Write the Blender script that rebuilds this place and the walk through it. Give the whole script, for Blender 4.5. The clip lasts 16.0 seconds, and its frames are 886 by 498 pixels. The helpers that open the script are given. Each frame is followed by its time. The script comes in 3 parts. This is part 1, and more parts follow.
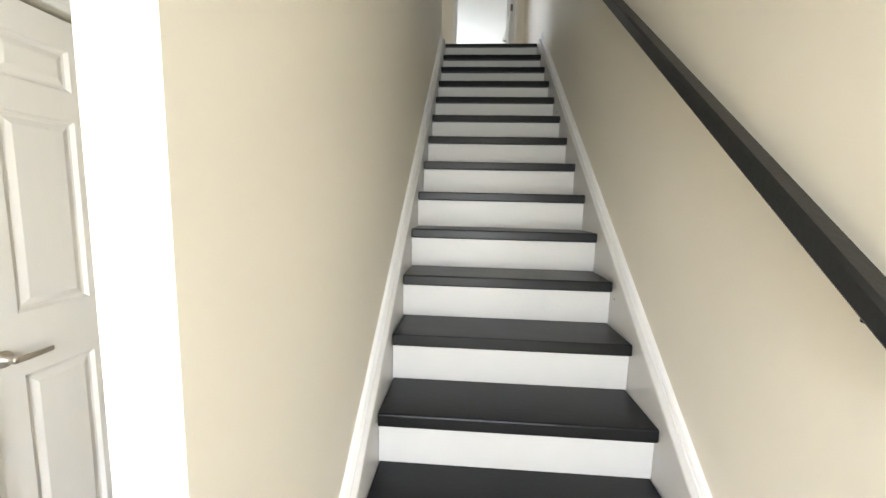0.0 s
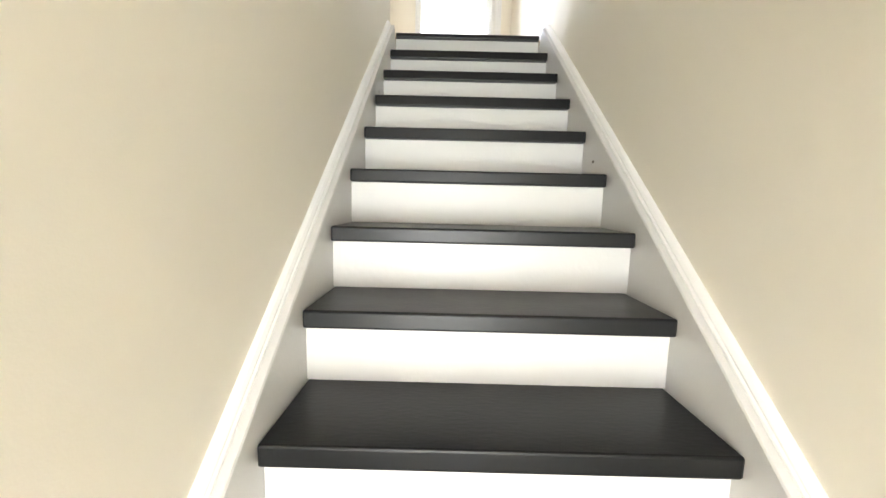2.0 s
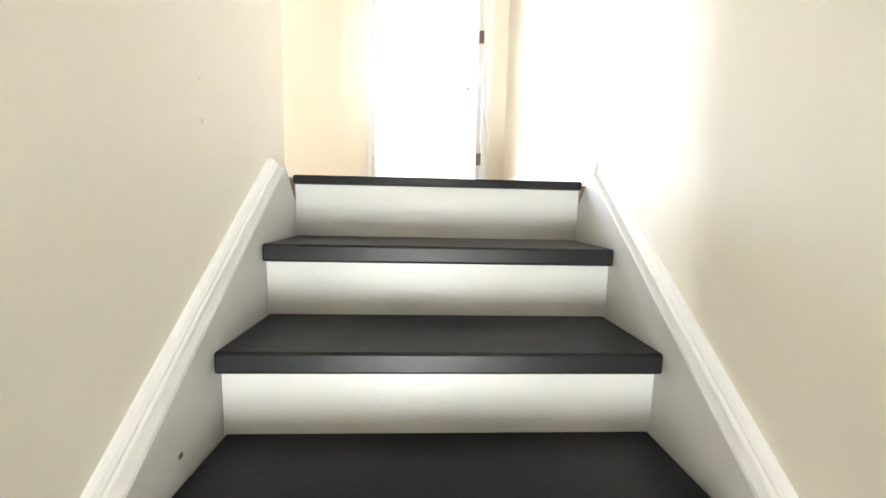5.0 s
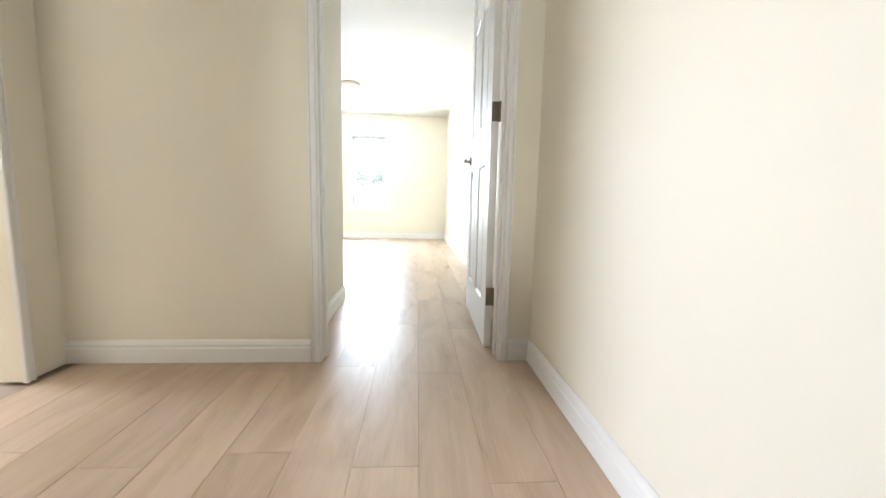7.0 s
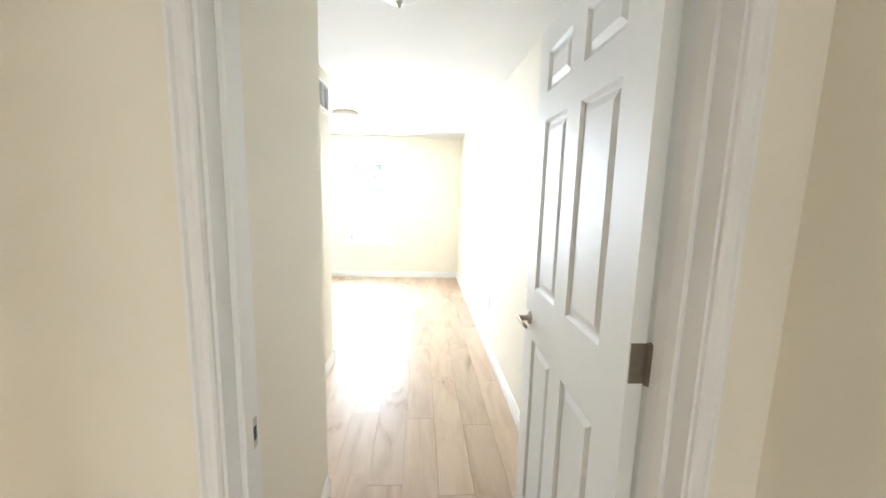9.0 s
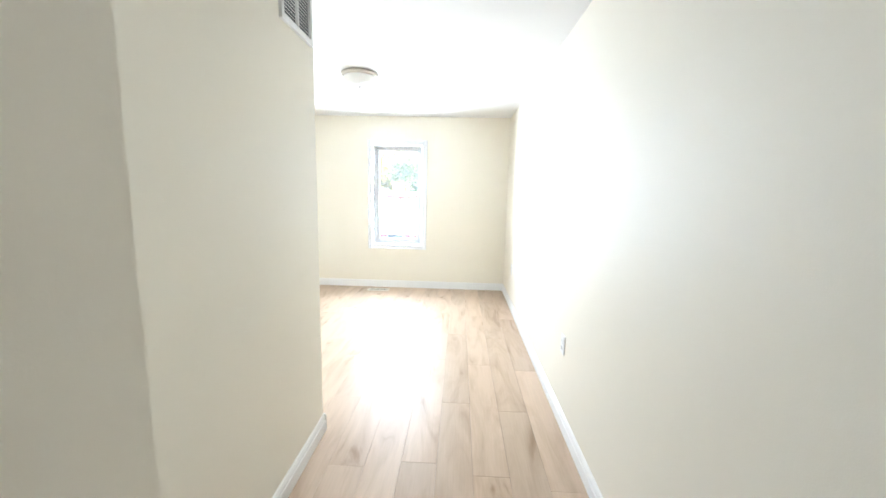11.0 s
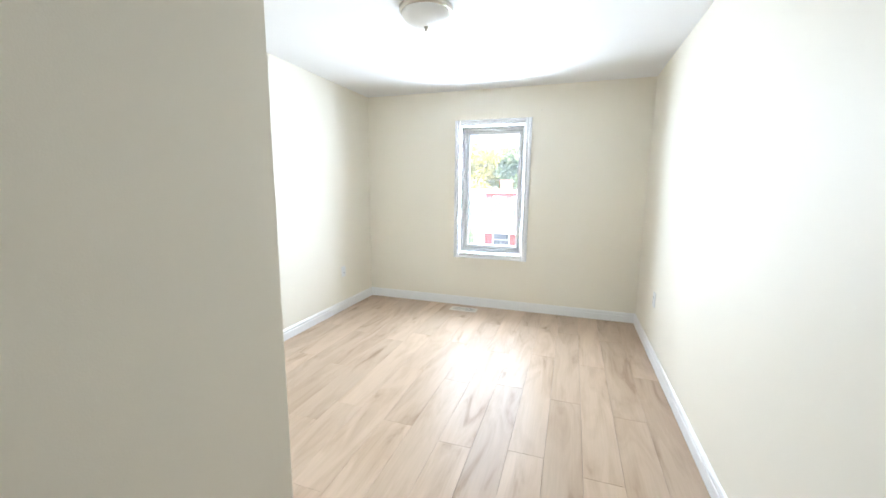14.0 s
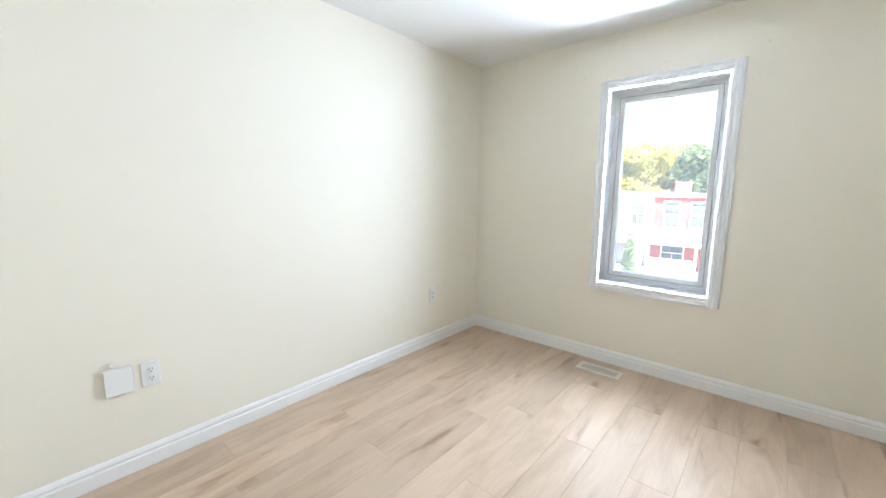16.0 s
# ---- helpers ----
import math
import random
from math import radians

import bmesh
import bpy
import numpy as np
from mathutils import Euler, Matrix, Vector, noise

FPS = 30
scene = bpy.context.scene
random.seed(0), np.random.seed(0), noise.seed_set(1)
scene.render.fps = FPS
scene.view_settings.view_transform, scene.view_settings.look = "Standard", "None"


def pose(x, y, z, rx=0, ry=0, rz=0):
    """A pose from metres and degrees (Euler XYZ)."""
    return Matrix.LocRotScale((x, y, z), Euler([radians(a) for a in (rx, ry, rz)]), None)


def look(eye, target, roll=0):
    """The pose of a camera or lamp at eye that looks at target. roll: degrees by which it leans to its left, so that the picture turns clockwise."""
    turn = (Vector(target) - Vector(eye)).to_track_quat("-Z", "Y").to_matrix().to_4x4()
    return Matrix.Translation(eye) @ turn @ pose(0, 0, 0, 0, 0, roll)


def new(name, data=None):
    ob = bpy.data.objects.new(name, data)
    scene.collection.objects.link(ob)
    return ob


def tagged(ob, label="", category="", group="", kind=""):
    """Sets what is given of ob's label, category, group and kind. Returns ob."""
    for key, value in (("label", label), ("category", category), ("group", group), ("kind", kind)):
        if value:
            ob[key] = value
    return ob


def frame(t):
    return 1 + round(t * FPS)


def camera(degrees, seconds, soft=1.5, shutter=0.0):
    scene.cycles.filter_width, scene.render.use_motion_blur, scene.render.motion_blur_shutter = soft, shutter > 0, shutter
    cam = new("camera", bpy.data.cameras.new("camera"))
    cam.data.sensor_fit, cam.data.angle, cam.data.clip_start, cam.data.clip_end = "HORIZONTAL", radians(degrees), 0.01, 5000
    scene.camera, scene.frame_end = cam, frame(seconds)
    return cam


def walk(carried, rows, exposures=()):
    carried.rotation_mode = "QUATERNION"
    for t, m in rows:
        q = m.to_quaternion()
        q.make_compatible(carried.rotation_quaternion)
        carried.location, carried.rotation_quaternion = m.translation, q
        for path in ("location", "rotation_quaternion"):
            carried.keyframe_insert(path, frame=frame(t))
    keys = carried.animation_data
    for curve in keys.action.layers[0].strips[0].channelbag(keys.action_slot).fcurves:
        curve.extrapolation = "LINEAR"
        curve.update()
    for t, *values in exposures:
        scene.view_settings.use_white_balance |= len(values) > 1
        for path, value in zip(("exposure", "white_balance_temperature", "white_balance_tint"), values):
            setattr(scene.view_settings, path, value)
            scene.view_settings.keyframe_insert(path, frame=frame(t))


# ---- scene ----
cam = camera(98.5, 16.0)
PATH = [
    (0.0, -0.178, -4.122, -1.623, 3.81, -6.85, -1.33),
    (0.6, -0.142, -3.545, -1.579, 3.01, -6.77, -1.17),
    (1.0, -0.129, -3.196, -1.477, 2.17, -6.80, -1.32),
    (1.5, -0.143, -2.868, -1.264, 1.58, -6.81, -1.30),
    (2.0, -0.117, -2.619, -1.095, 0.36, -6.76, -1.38),
    (2.5, -0.083, -2.399, -0.939, -1.18, -6.88, -1.35),
    (3.0, -0.045, -2.186, -0.761, -1.70, -6.91, -1.26),
    (3.5, -0.029, -1.961, -0.583, -2.09, -7.06, -1.31),
    (4.0, -0.029, -1.721, -0.410, -2.31, -6.73, -1.23),
    (4.5, -0.047, -1.471, -0.252, -2.39, -6.73, -1.27),
    (5.0, -0.044, -1.242, -0.088, -2.56, -6.46, -1.22),
    (7.3, -0.013, 0.046, 0.848, -3.94, -7.07, -1.16),
    (8.0, -0.020, 0.413, 1.150, -3.90, -7.71, -0.91),
    (8.5, -0.059, 0.660, 1.338, -3.94, -8.17, -1.13),
    (9.0, -0.117, 0.953, 1.486, -3.38, -8.54, -1.44),
    (9.5, -0.138, 1.247, 1.509, -2.89, -8.57, -1.60),
    (12.0, -0.084, 2.753, 1.308, 6.13, -8.66, -0.86),
    (12.5, -0.113, 2.993, 1.356, 7.87, -8.96, -0.68),
    (13.0, -0.081, 3.078, 1.353, 12.85, -8.95, -0.61),
    (13.5, -0.078, 3.132, 1.320, 16.53, -8.83, -0.67),
    (14.0, -0.124, 3.348, 1.335, 18.63, -9.11, -0.55),
    (14.5, -0.188, 3.635, 1.333, 20.10, -9.11, -0.57),
    (15.0, -0.203, 4.007, 1.324, 24.66, -8.99, -0.52),
    (15.5, -0.340, 4.254, 1.270, 30.50, -8.25, -0.65),
    (16.0, -0.341, 4.583, 1.283, 41.18, -8.66, -0.37),
]
EXPOSURES = [(0.0, 3.35, 6700, 16), (1.0, 4.2, 6800, 17), (2.5, 5.0, 6800, 17), (3.5, 5.25, 6700, 17), (5.0, 5.35, 6700, 16), (7.3, 4.05, 6850, 16),
             (8.5, 4.2, 6850, 17), (9.5, 4.15, 6950, 17), (12.0, 3.5, 6350, 17), (13.5, 3.25, 6550, 17), (14.5, 3.05, 6550, 17), (16.0, 2.85, 6550, 18)]
walk(cam, [(t, pose(x, y, z, 90 + pitch, roll, yaw)) for t, x, y, z, yaw, pitch, roll in PATH], EXPOSURES)

# ---- light ----
SUN_TO = Vector((0.55, -0.55, 0.9)).normalized()
world = bpy.data.worlds.new("sky")
scene.world = world
world.use_nodes = True
wn = world.node_tree.nodes
sky = wn.new("ShaderNodeTexSky")
sky.sky_type = "NISHITA"
sky.sun_disc = False
sky.sun_elevation = math.asin(SUN_TO.z)
sky.sun_rotation = math.atan2(SUN_TO.x, SUN_TO.y)
wn["Background"].inputs["Strength"].default_value = 0.15
world.node_tree.links.new(sky.outputs[0], wn["Background"].inputs["Color"])
sun = new("sun", bpy.data.lights.new("sun", "SUN"))
sun.data.energy, sun.data.angle, sun.data.color = 5.0, radians(0.5), (1.0, 0.95, 0.87)
sun.matrix_world = look((0, 0, 30), Vector((0, 0, 30)) - SUN_TO)


def window_light(name, eye, target, sx, sy, watts, colour, spread=180):
    la = new(name, bpy.data.lights.new(name, "AREA"))
    la.data.shape, la.data.size, la.data.size_y = "RECTANGLE", sx, sy
    la.data.energy, la.data.color = watts, colour
    la.data.spread = radians(spread)
    la.matrix_world = look(eye, target)
    return la


SKYLIGHT = (0.66, 0.84, 1.0)
for nm, eye, way, sx, sy, watts in (
        ("window_light_left", (-1.308, 7.470, 1.304), (0.06, -1.0, 0), 0.012, 1.34, 2.3),
        ("window_light_right", (-0.629, 7.470, 1.304), (-0.06, -1.0, 0), 0.012, 1.34, 2.3),
        ("window_light_top", (-0.968, 7.470, 1.983), (0, -1.0, -0.06), 0.66, 0.012, 3.2),
        ("window_light_bottom", (-0.968, 7.470, 0.625), (0, -1.0, 0.06), 0.66, 0.012, 1.0)):
    window_light(nm, eye, Vector(eye) + Vector(way), sx, sy, watts, SKYLIGHT, 145)
window_light("side_room_window_light", (-4.62, 1.9, 1.4), (0, 0.5, 0.9), 0.9, 1.3, 10, (0.78, 0.88, 1.0))
window_light("front_door_light", (-0.15, -6.1, -1.7), (-0.15, -3.0, 0.1), 0.8, 1.9, 7.5, (0.84, 0.92, 1.0))


# ---- materials ----
def material(name, colour, rough=0.5, metal=0.0, vary=0.06, scale=3.0, fine=120.0, bump=0.02, stretch=(1, 1, 1), per_object=0.0, coat=0.0, gloss=0.5):
    m = bpy.data.materials.new(name)
    m.use_nodes = True
    n, k = m.node_tree.nodes, m.node_tree.links
    b = n["Principled BSDF"]
    tc = n.new("ShaderNodeTexCoord")
    mp = n.new("ShaderNodeMapping")
    mp.inputs["Scale"].default_value = stretch
    k.new(tc.outputs["Object"], mp.inputs["Vector"])
    big, small = n.new("ShaderNodeTexNoise"), n.new("ShaderNodeTexNoise")
    big.inputs["Scale"].default_value, small.inputs["Scale"].default_value = scale, fine
    big.inputs["Detail"].default_value, small.inputs["Detail"].default_value = 4, 3
    for q in (big, small):
        k.new(mp.outputs[0], q.inputs["Vector"])
    mix = n.new("ShaderNodeMix")
    mix.data_type = "RGBA"
    dark = [c * (1 - vary * 2) for c in colour]
    light = [min(1, c * (1 + vary)) for c in colour]
    mix.inputs[6].default_value, mix.inputs[7].default_value = (*dark, 1), (*light, 1)
    k.new(big.outputs[0], mix.inputs[0])
    last = mix.outputs[2]
    if per_object:
        oi, hs, mr = n.new("ShaderNodeObjectInfo"), n.new("ShaderNodeHueSaturation"), n.new("ShaderNodeMapRange")
        mr.inputs[3].default_value, mr.inputs[4].default_value = 1 - per_object, 1 + per_object
        k.new(oi.outputs["Random"], mr.inputs[0])
        k.new(mr.outputs[0], hs.inputs["Value"])
        k.new(last, hs.inputs["Color"])
        last = hs.outputs[0]
    k.new(last, b.inputs["Base Color"])
    rr = n.new("ShaderNodeMapRange")
    rr.inputs[3].default_value, rr.inputs[4].default_value = rough * 0.85, min(1, rough * 1.15)
    k.new(big.outputs[0], rr.inputs[0])
    k.new(rr.outputs[0], b.inputs["Roughness"])
    b.inputs["Metallic"].default_value = metal
    b.inputs["Coat Weight"].default_value = coat
    b.inputs["Specular IOR Level"].default_value = gloss
    bp = n.new("ShaderNodeBump")
    bp.inputs["Strength"].default_value, bp.inputs["Distance"].default_value = min(1, bump * 10), 0.004
    k.new(small.outputs[0], bp.inputs["Height"])
    k.new(bp.outputs[0], b.inputs["Normal"])
    return m


def plank_material():
    m = bpy.data.materials.new("oak_plank")
    m.use_nodes = True
    n, k = m.node_tree.nodes, m.node_tree.links
    b = n["Principled BSDF"]
    tc, oi = n.new("ShaderNodeTexCoord"), n.new("ShaderNodeObjectInfo")
    add = n.new("ShaderNodeVectorMath")
    mul = n.new("ShaderNodeMath")
    mul.operation, mul.inputs[1].default_value = "MULTIPLY", 37.0
    k.new(oi.outputs["Random"], mul.inputs[0])
    k.new(tc.outputs["Object"], add.inputs[0])
    k.new(mul.outputs[0], add.inputs[1])
    mp = n.new("ShaderNodeMapping")
    mp.inputs["Scale"].default_value = (5, 1.0, 3)
    k.new(add.outputs[0], mp.inputs["Vector"])
    grain = n.new("ShaderNodeTexNoise")
    grain.inputs["Scale"].default_value, grain.inputs["Detail"].default_value, grain.inputs["Distortion"].default_value = 1.6, 6, 1.2
    k.new(mp.outputs[0], grain.inputs["Vector"])
    mp2 = n.new("ShaderNodeMapping")
    mp2.inputs["Scale"].default_value = (70, 2.5, 10)
    k.new(add.outputs[0], mp2.inputs["Vector"])
    fine = n.new("ShaderNodeTexNoise")
    fine.inputs["Scale"].default_value, fine.inputs["Detail"].default_value = 2.0, 4
    k.new(mp2.outputs[0], fine.inputs["Vector"])
    ramp = n.new("ShaderNodeValToRGB")
    e = ramp.color_ramp.elements
    e[0].position, e[0].color = 0.25, (0.38, 0.255, 0.165, 1)
    e[1].position, e[1].color = 0.58, (0.63, 0.477, 0.355, 1)
    mid = ramp.color_ramp.elements.new(0.38)
    mid.color = (0.545, 0.398, 0.285, 1)
    k.new(grain.outputs[0], ramp.inputs[0])
    mix = n.new("ShaderNodeMix")
    mix.data_type, mix.blend_type = "RGBA", "MULTIPLY"
    mix.inputs[0].default_value = 0.16
    k.new(ramp.outputs[0], mix.inputs[6])
    k.new(fine.outputs[0], mix.inputs[7])
    hs, mr = n.new("ShaderNodeHueSaturation"), n.new("ShaderNodeMapRange")
    mr.inputs[3].default_value, mr.inputs[4].default_value = 0.98, 1.16
    k.new(oi.outputs["Random"], mr.inputs[0])
    k.new(mr.outputs[0], hs.inputs["Value"])
    k.new(mix.outputs[2], hs.inputs["Color"])
    k.new(hs.outputs[0], b.inputs["Base Color"])
    b.inputs["Roughness"].default_value = 0.36
    b.inputs["Specular IOR Level"].default_value = 0.13
    bp = n.new("ShaderNodeBump")
    bp.inputs["Strength"].default_value, bp.inputs["Distance"].default_value = 0.12, 0.002
    k.new(fine.outputs[0], bp.inputs["Height"])
    k.new(bp.outputs[0], b.inputs["Normal"])
    return m


WALL = material("cream_wall_paint", (0.87, 0.815, 0.70), 0.60, vary=0.02, scale=1.2, fine=260, bump=0.006)
CEIL = material("white_ceiling_paint", (0.87, 0.86, 0.845), 0.85, vary=0.02, scale=2, fine=150, bump=0.05)
TRIM = material("white_trim_paint", (0.87, 0.86, 0.84), 0.35, vary=0.02, scale=4, fine=90, bump=0.01)
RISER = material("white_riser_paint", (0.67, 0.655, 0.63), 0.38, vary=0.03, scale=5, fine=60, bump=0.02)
DOOR = material("white_door_paint", (0.85, 0.84, 0.81), 0.48, vary=0.015, scale=3, fine=80, bump=0.012, stretch=(6, 6, 0.6))
TREAD = material("black_tread_paint", (0.006, 0.006, 0.0065), 0.36, gloss=0.33, vary=0.25, scale=5, fine=45, bump=0.012, stretch=(1, 2.5, 1), per_object=0.12)
RAIL = material("black_rail_paint", (0.012, 0.0125, 0.0125), 0.40, vary=0.15, scale=8, fine=90, bump=0.02)
NICKEL = material("satin_nickel", (0.58, 0.54, 0.48), 0.30, metal=1.0, vary=0.05, scale=20, fine=300, bump=0.005)
HINGE = material("aged_nickel", (0.26, 0.22, 0.18), 0.35, metal=1.0, vary=0.15, scale=40, fine=300, bump=0.005)
PLATE = material("white_plastic", (0.83, 0.83, 0.81), 0.30, vary=0.01, scale=10, fine=200, bump=0.004)
# near-black colour standing in for the shade inside small holes
HOLE_SHADE = material("dark_hole_shade", (0.03, 0.028, 0.026), 0.6, vary=0.1)
VENT = material("ivory_enamel", (0.76, 0.71, 0.62), 0.40, vary=0.04, scale=15, fine=200, bump=0.006)
SHADEGLASS = material("frosted_glass_bowl", (0.80, 0.79, 0.76), 0.35, vary=0.05, scale=9, fine=60, bump=0.01)
VINYL = material("white_vinyl", (0.83, 0.84, 0.85), 0.32, vary=0.01, scale=6, fine=120, bump=0.004)
GASKET_VENT_SHADE = material("grey_gasket_and_vent_shade", (0.16, 0.17, 0.19), 0.6, vary=0.1)
SCUFF = material("grey_scuff", (0.20, 0.18, 0.16), 0.8, vary=0.3, scale=60)
PLANK = plank_material()
SUBFLOOR = material("dark_underlay", (0.38, 0.29, 0.21), 0.6, vary=0.1)
RED = material("red_brick_paint", (0.50, 0.09, 0.08), 0.7, vary=0.12, scale=0.8, fine=9, bump=0.1)
GREYSIDE = material("pale_grey_siding", (0.48, 0.47, 0.50), 0.7, vary=0.08, scale=0.8, fine=8, bump=0.05, stretch=(0.2, 0.2, 4))
CREAMSIDE = material("cream_siding", (0.62, 0.55, 0.46), 0.7, vary=0.08, scale=0.8, fine=8, bump=0.05, stretch=(0.2, 0.2, 4))
ROOF = material("grey_shingle", (0.13, 0.13, 0.16), 0.85, vary=0.2, scale=2, fine=14, bump=0.2)
EXTTRIM = material("exterior_white_trim", (0.76, 0.75, 0.73), 0.5, vary=0.04, scale=2)
EXTPANE = material("dark_exterior_pane", (0.10, 0.12, 0.15), 0.08, vary=0.2, scale=1.5)
ASPHALT = material("asphalt", (0.055, 0.055, 0.058), 0.9, vary=0.2, scale=0.7, fine=40, bump=0.2)
CONCRETE = material("concrete_walk", (0.40, 0.38, 0.35), 0.85, vary=0.1, scale=1.0, fine=30, bump=0.1)
GRASS = material("lawn", (0.07, 0.11, 0.03), 0.9, vary=0.3, scale=0.6, fine=20, bump=0.3)
BARK = material("bark", (0.13, 0.10, 0.08), 0.9, vary=0.3, scale=3, fine=25, bump=0.4)
LEAF_Y = material("yellow_green_leaves", (0.42, 0.39, 0.09), 0.6, vary=0.3, scale=0.8)
LEAF_G = material("green_leaves", (0.18, 0.25, 0.11), 0.6, vary=0.35, scale=0.8)
LEAF_B = material("dark_green_leaves", (0.15, 0.21, 0.14), 0.6, vary=0.35, scale=0.8)
WIRE = material("cable_black", (0.02, 0.02, 0.02), 0.6)
POLEWOOD = material("weathered_pole", (0.20, 0.16, 0.12), 0.9, vary=0.2, scale=4)

for m in (LEAF_Y, LEAF_G, LEAF_B):
    # thin leaves let part of the light through
    n, k = m.node_tree.nodes, m.node_tree.links
    b = n["Principled BSDF"]
    tr, mx = n.new("ShaderNodeBsdfTranslucent"), n.new("ShaderNodeMixShader")
    mx.inputs[0].default_value = 0.45
    k.new(b.inputs["Base Color"].links[0].from_socket, tr.inputs["Color"])
    k.new(b.outputs[0], mx.inputs[1])
    k.new(tr.outputs[0], mx.inputs[2])
    k.new(mx.outputs[0], n["Material Output"].inputs["Surface"])

GLASS = bpy.data.materials.new("window_glass")
GLASS.use_nodes = True
gb = GLASS.node_tree.nodes["Principled BSDF"]
gb.inputs["Base Color"].default_value = (0.97, 0.99, 1.0, 1)
gb.inputs["Transmission Weight"].default_value = 1.0
gb.inputs["Roughness"].default_value = 0.0
gb.inputs["IOR"].default_value = 1.45
# a pale translucent share in the pane stands in for glare over the view
gn, gk = GLASS.node_tree.nodes, GLASS.node_tree.links
haze, haze_mix = gn.new("ShaderNodeBsdfTranslucent"), gn.new("ShaderNodeMixShader")
haze.inputs["Color"].default_value = (0.85, 0.86, 0.87, 1)
haze_mix.inputs[0].default_value = 0.12
gk.new(gb.outputs[0], haze_mix.inputs[1])
gk.new(haze.outputs[0], haze_mix.inputs[2])
gk.new(haze_mix.outputs[0], gn["Material Output"].inputs["Surface"])


# ---- mesh helpers ----
def box(bm, x0, x1, y0, y1, z0, z1, bevel=0.0):
    """A box with chamfered edges where bevel is given."""
    v = [bm.verts.new(p) for p in ((x0, y0, z0), (x1, y0, z0), (x1, y1, z0), (x0, y1, z0), (x0, y0, z1), (x1, y0, z1), (x1, y1, z1), (x0, y1, z1))]
    f = [bm.faces.new([v[i] for i in q]) for q in ((3, 2, 1, 0), (4, 5, 6, 7), (0, 1, 5, 4), (1, 2, 6, 5), (2, 3, 7, 6), (3, 0, 4, 7))]
    if bevel:
        bmesh.ops.bevel(bm, geom=list({e for q in f for e in q.edges}), offset=bevel, segments=2, affect="EDGES", profile=0.5)
    return v


def sweep(bm, profile, a, b, up, out):
    """A moulding: the profile (out, up) drawn straight from a to b, with both ends closed."""
    a, b, up, out = Vector(a), Vector(b), Vector(up), Vector(out)
    r0 = [bm.verts.new(a + out * p + up * q) for p, q in profile]
    r1 = [bm.verts.new(b + out * p + up * q) for p, q in profile]
    n = len(profile)
    for i in range(n):
        bm.faces.new((r0[i], r0[(i + 1) % n], r1[(i + 1) % n], r1[i]))
    bm.faces.new(r0[::-1])
    bm.faces.new(r1)


def lathe(bm, profile, centre, axis="z", steps=28):
    """Turns the profile (radius, along) round an axis through centre."""
    rings = []
    for r, h in profile:
        ring = []
        for i in range(steps):
            c, s = r * math.cos(2 * math.pi * i / steps), r * math.sin(2 * math.pi * i / steps)
            p = {"z": (c, s, h), "y": (c, h, s), "x": (h, c, s)}[axis]
            ring.append(bm.verts.new(Vector(centre) + Vector(p)))
        rings.append(ring)
    for a, b in zip(rings, rings[1:]):
        for i in range(steps):
            bm.faces.new((a[i], a[(i + 1) % steps], b[(i + 1) % steps], b[i]))
    bm.faces.new(rings[0][::-1])
    bm.faces.new(rings[-1])


def mesh_of(name, bm, mat, smooth=False):
    bmesh.ops.recalc_face_normals(bm, faces=bm.faces)
    me = bpy.data.meshes.new(name)
    bm.to_mesh(me)
    bm.free()
    me.materials.append(mat)
    if smooth:
        for p in me.polygons:
            p.use_smooth = True
    return me


def part(name, bm, mat, parent, label="", smooth=False):
    ob = new(name, mesh_of(name, bm, mat, smooth))
    ob.parent = parent
    if label:
        tagged(ob, label)
    return ob


def thing(name, bm, mat, label, category, group="", kind="", smooth=False):
    return tagged(new(name, mesh_of(name, bm, mat, smooth)), label, category, group, kind)


def holder(name, label, category, group="", kind="", at=(0, 0, 0), turn=0):
    e = new(name)
    e.matrix_world = pose(*at, 0, 0, turn)
    return tagged(e, label, category, group, kind)


def boxes(name, mat, label, category, *bs, bevel=0.0):
    bm = bmesh.new()
    for q in bs:
        box(bm, *q, bevel)
    return thing(name, bm, mat, label, category, kind="structure")


# ---- plan ----
RISE, RUN, STEPS = 0.195, 0.243, 16
GROUND = -STEPS * RISE
XR, XL = 0.513, -0.513
XB = 0.545
TOP = 2.36
DOORY0, DOORY1 = 1.55, 1.67
DL, DR = -0.430, 0.365
ENTX, ED0, ED1 = -1.575, -3.165, -2.672
FARY = 7.476
BEDL = -2.446
WX0, WX1, WZ0, WZ1 = -1.315, -0.622, 0.618, 1.990

boxes("wall_right", WALL, "cream painted plaster wall along stairs, landing and bedroom", "wall", (XR, XR + 0.18, -6.2, DOORY1, GROUND - 0.1, TOP), (XB, XB + 0.15, DOORY1, FARY, GROUND - 0.1, TOP))
boxes("wall_stair_left", WALL, "cream painted wall beside the staircase", "wall", (XL - 0.10, XL, -3.71, 0.07, GROUND, TOP))
boxes("wall_landing_back", WALL, "cream painted wall of the upper landing", "wall", (-1.62, XL - 0.10, -0.05, 0.07, 0, TOP))
boxes("wall_bedroom_door", WALL, "cream painted wall with the bedroom doorway", "wall",
      (-1.62, DL - 0.02, DOORY0, DOORY1, 0, TOP), (DL - 0.02, DR + 0.02, DOORY0, DOORY1, 2.14, TOP), (DR + 0.02, XR, DOORY0, DOORY1, 0, TOP))
boxes("wall_landing_left", WALL, "cream painted landing wall with a side doorway", "wall",
      (-1.62, -1.50, 0.07, 0.55, 0, TOP), (-1.62, -1.50, 1.37, DOORY0, 0, TOP), (-1.62, -1.50, 0.55, 1.37, 2.05, TOP))
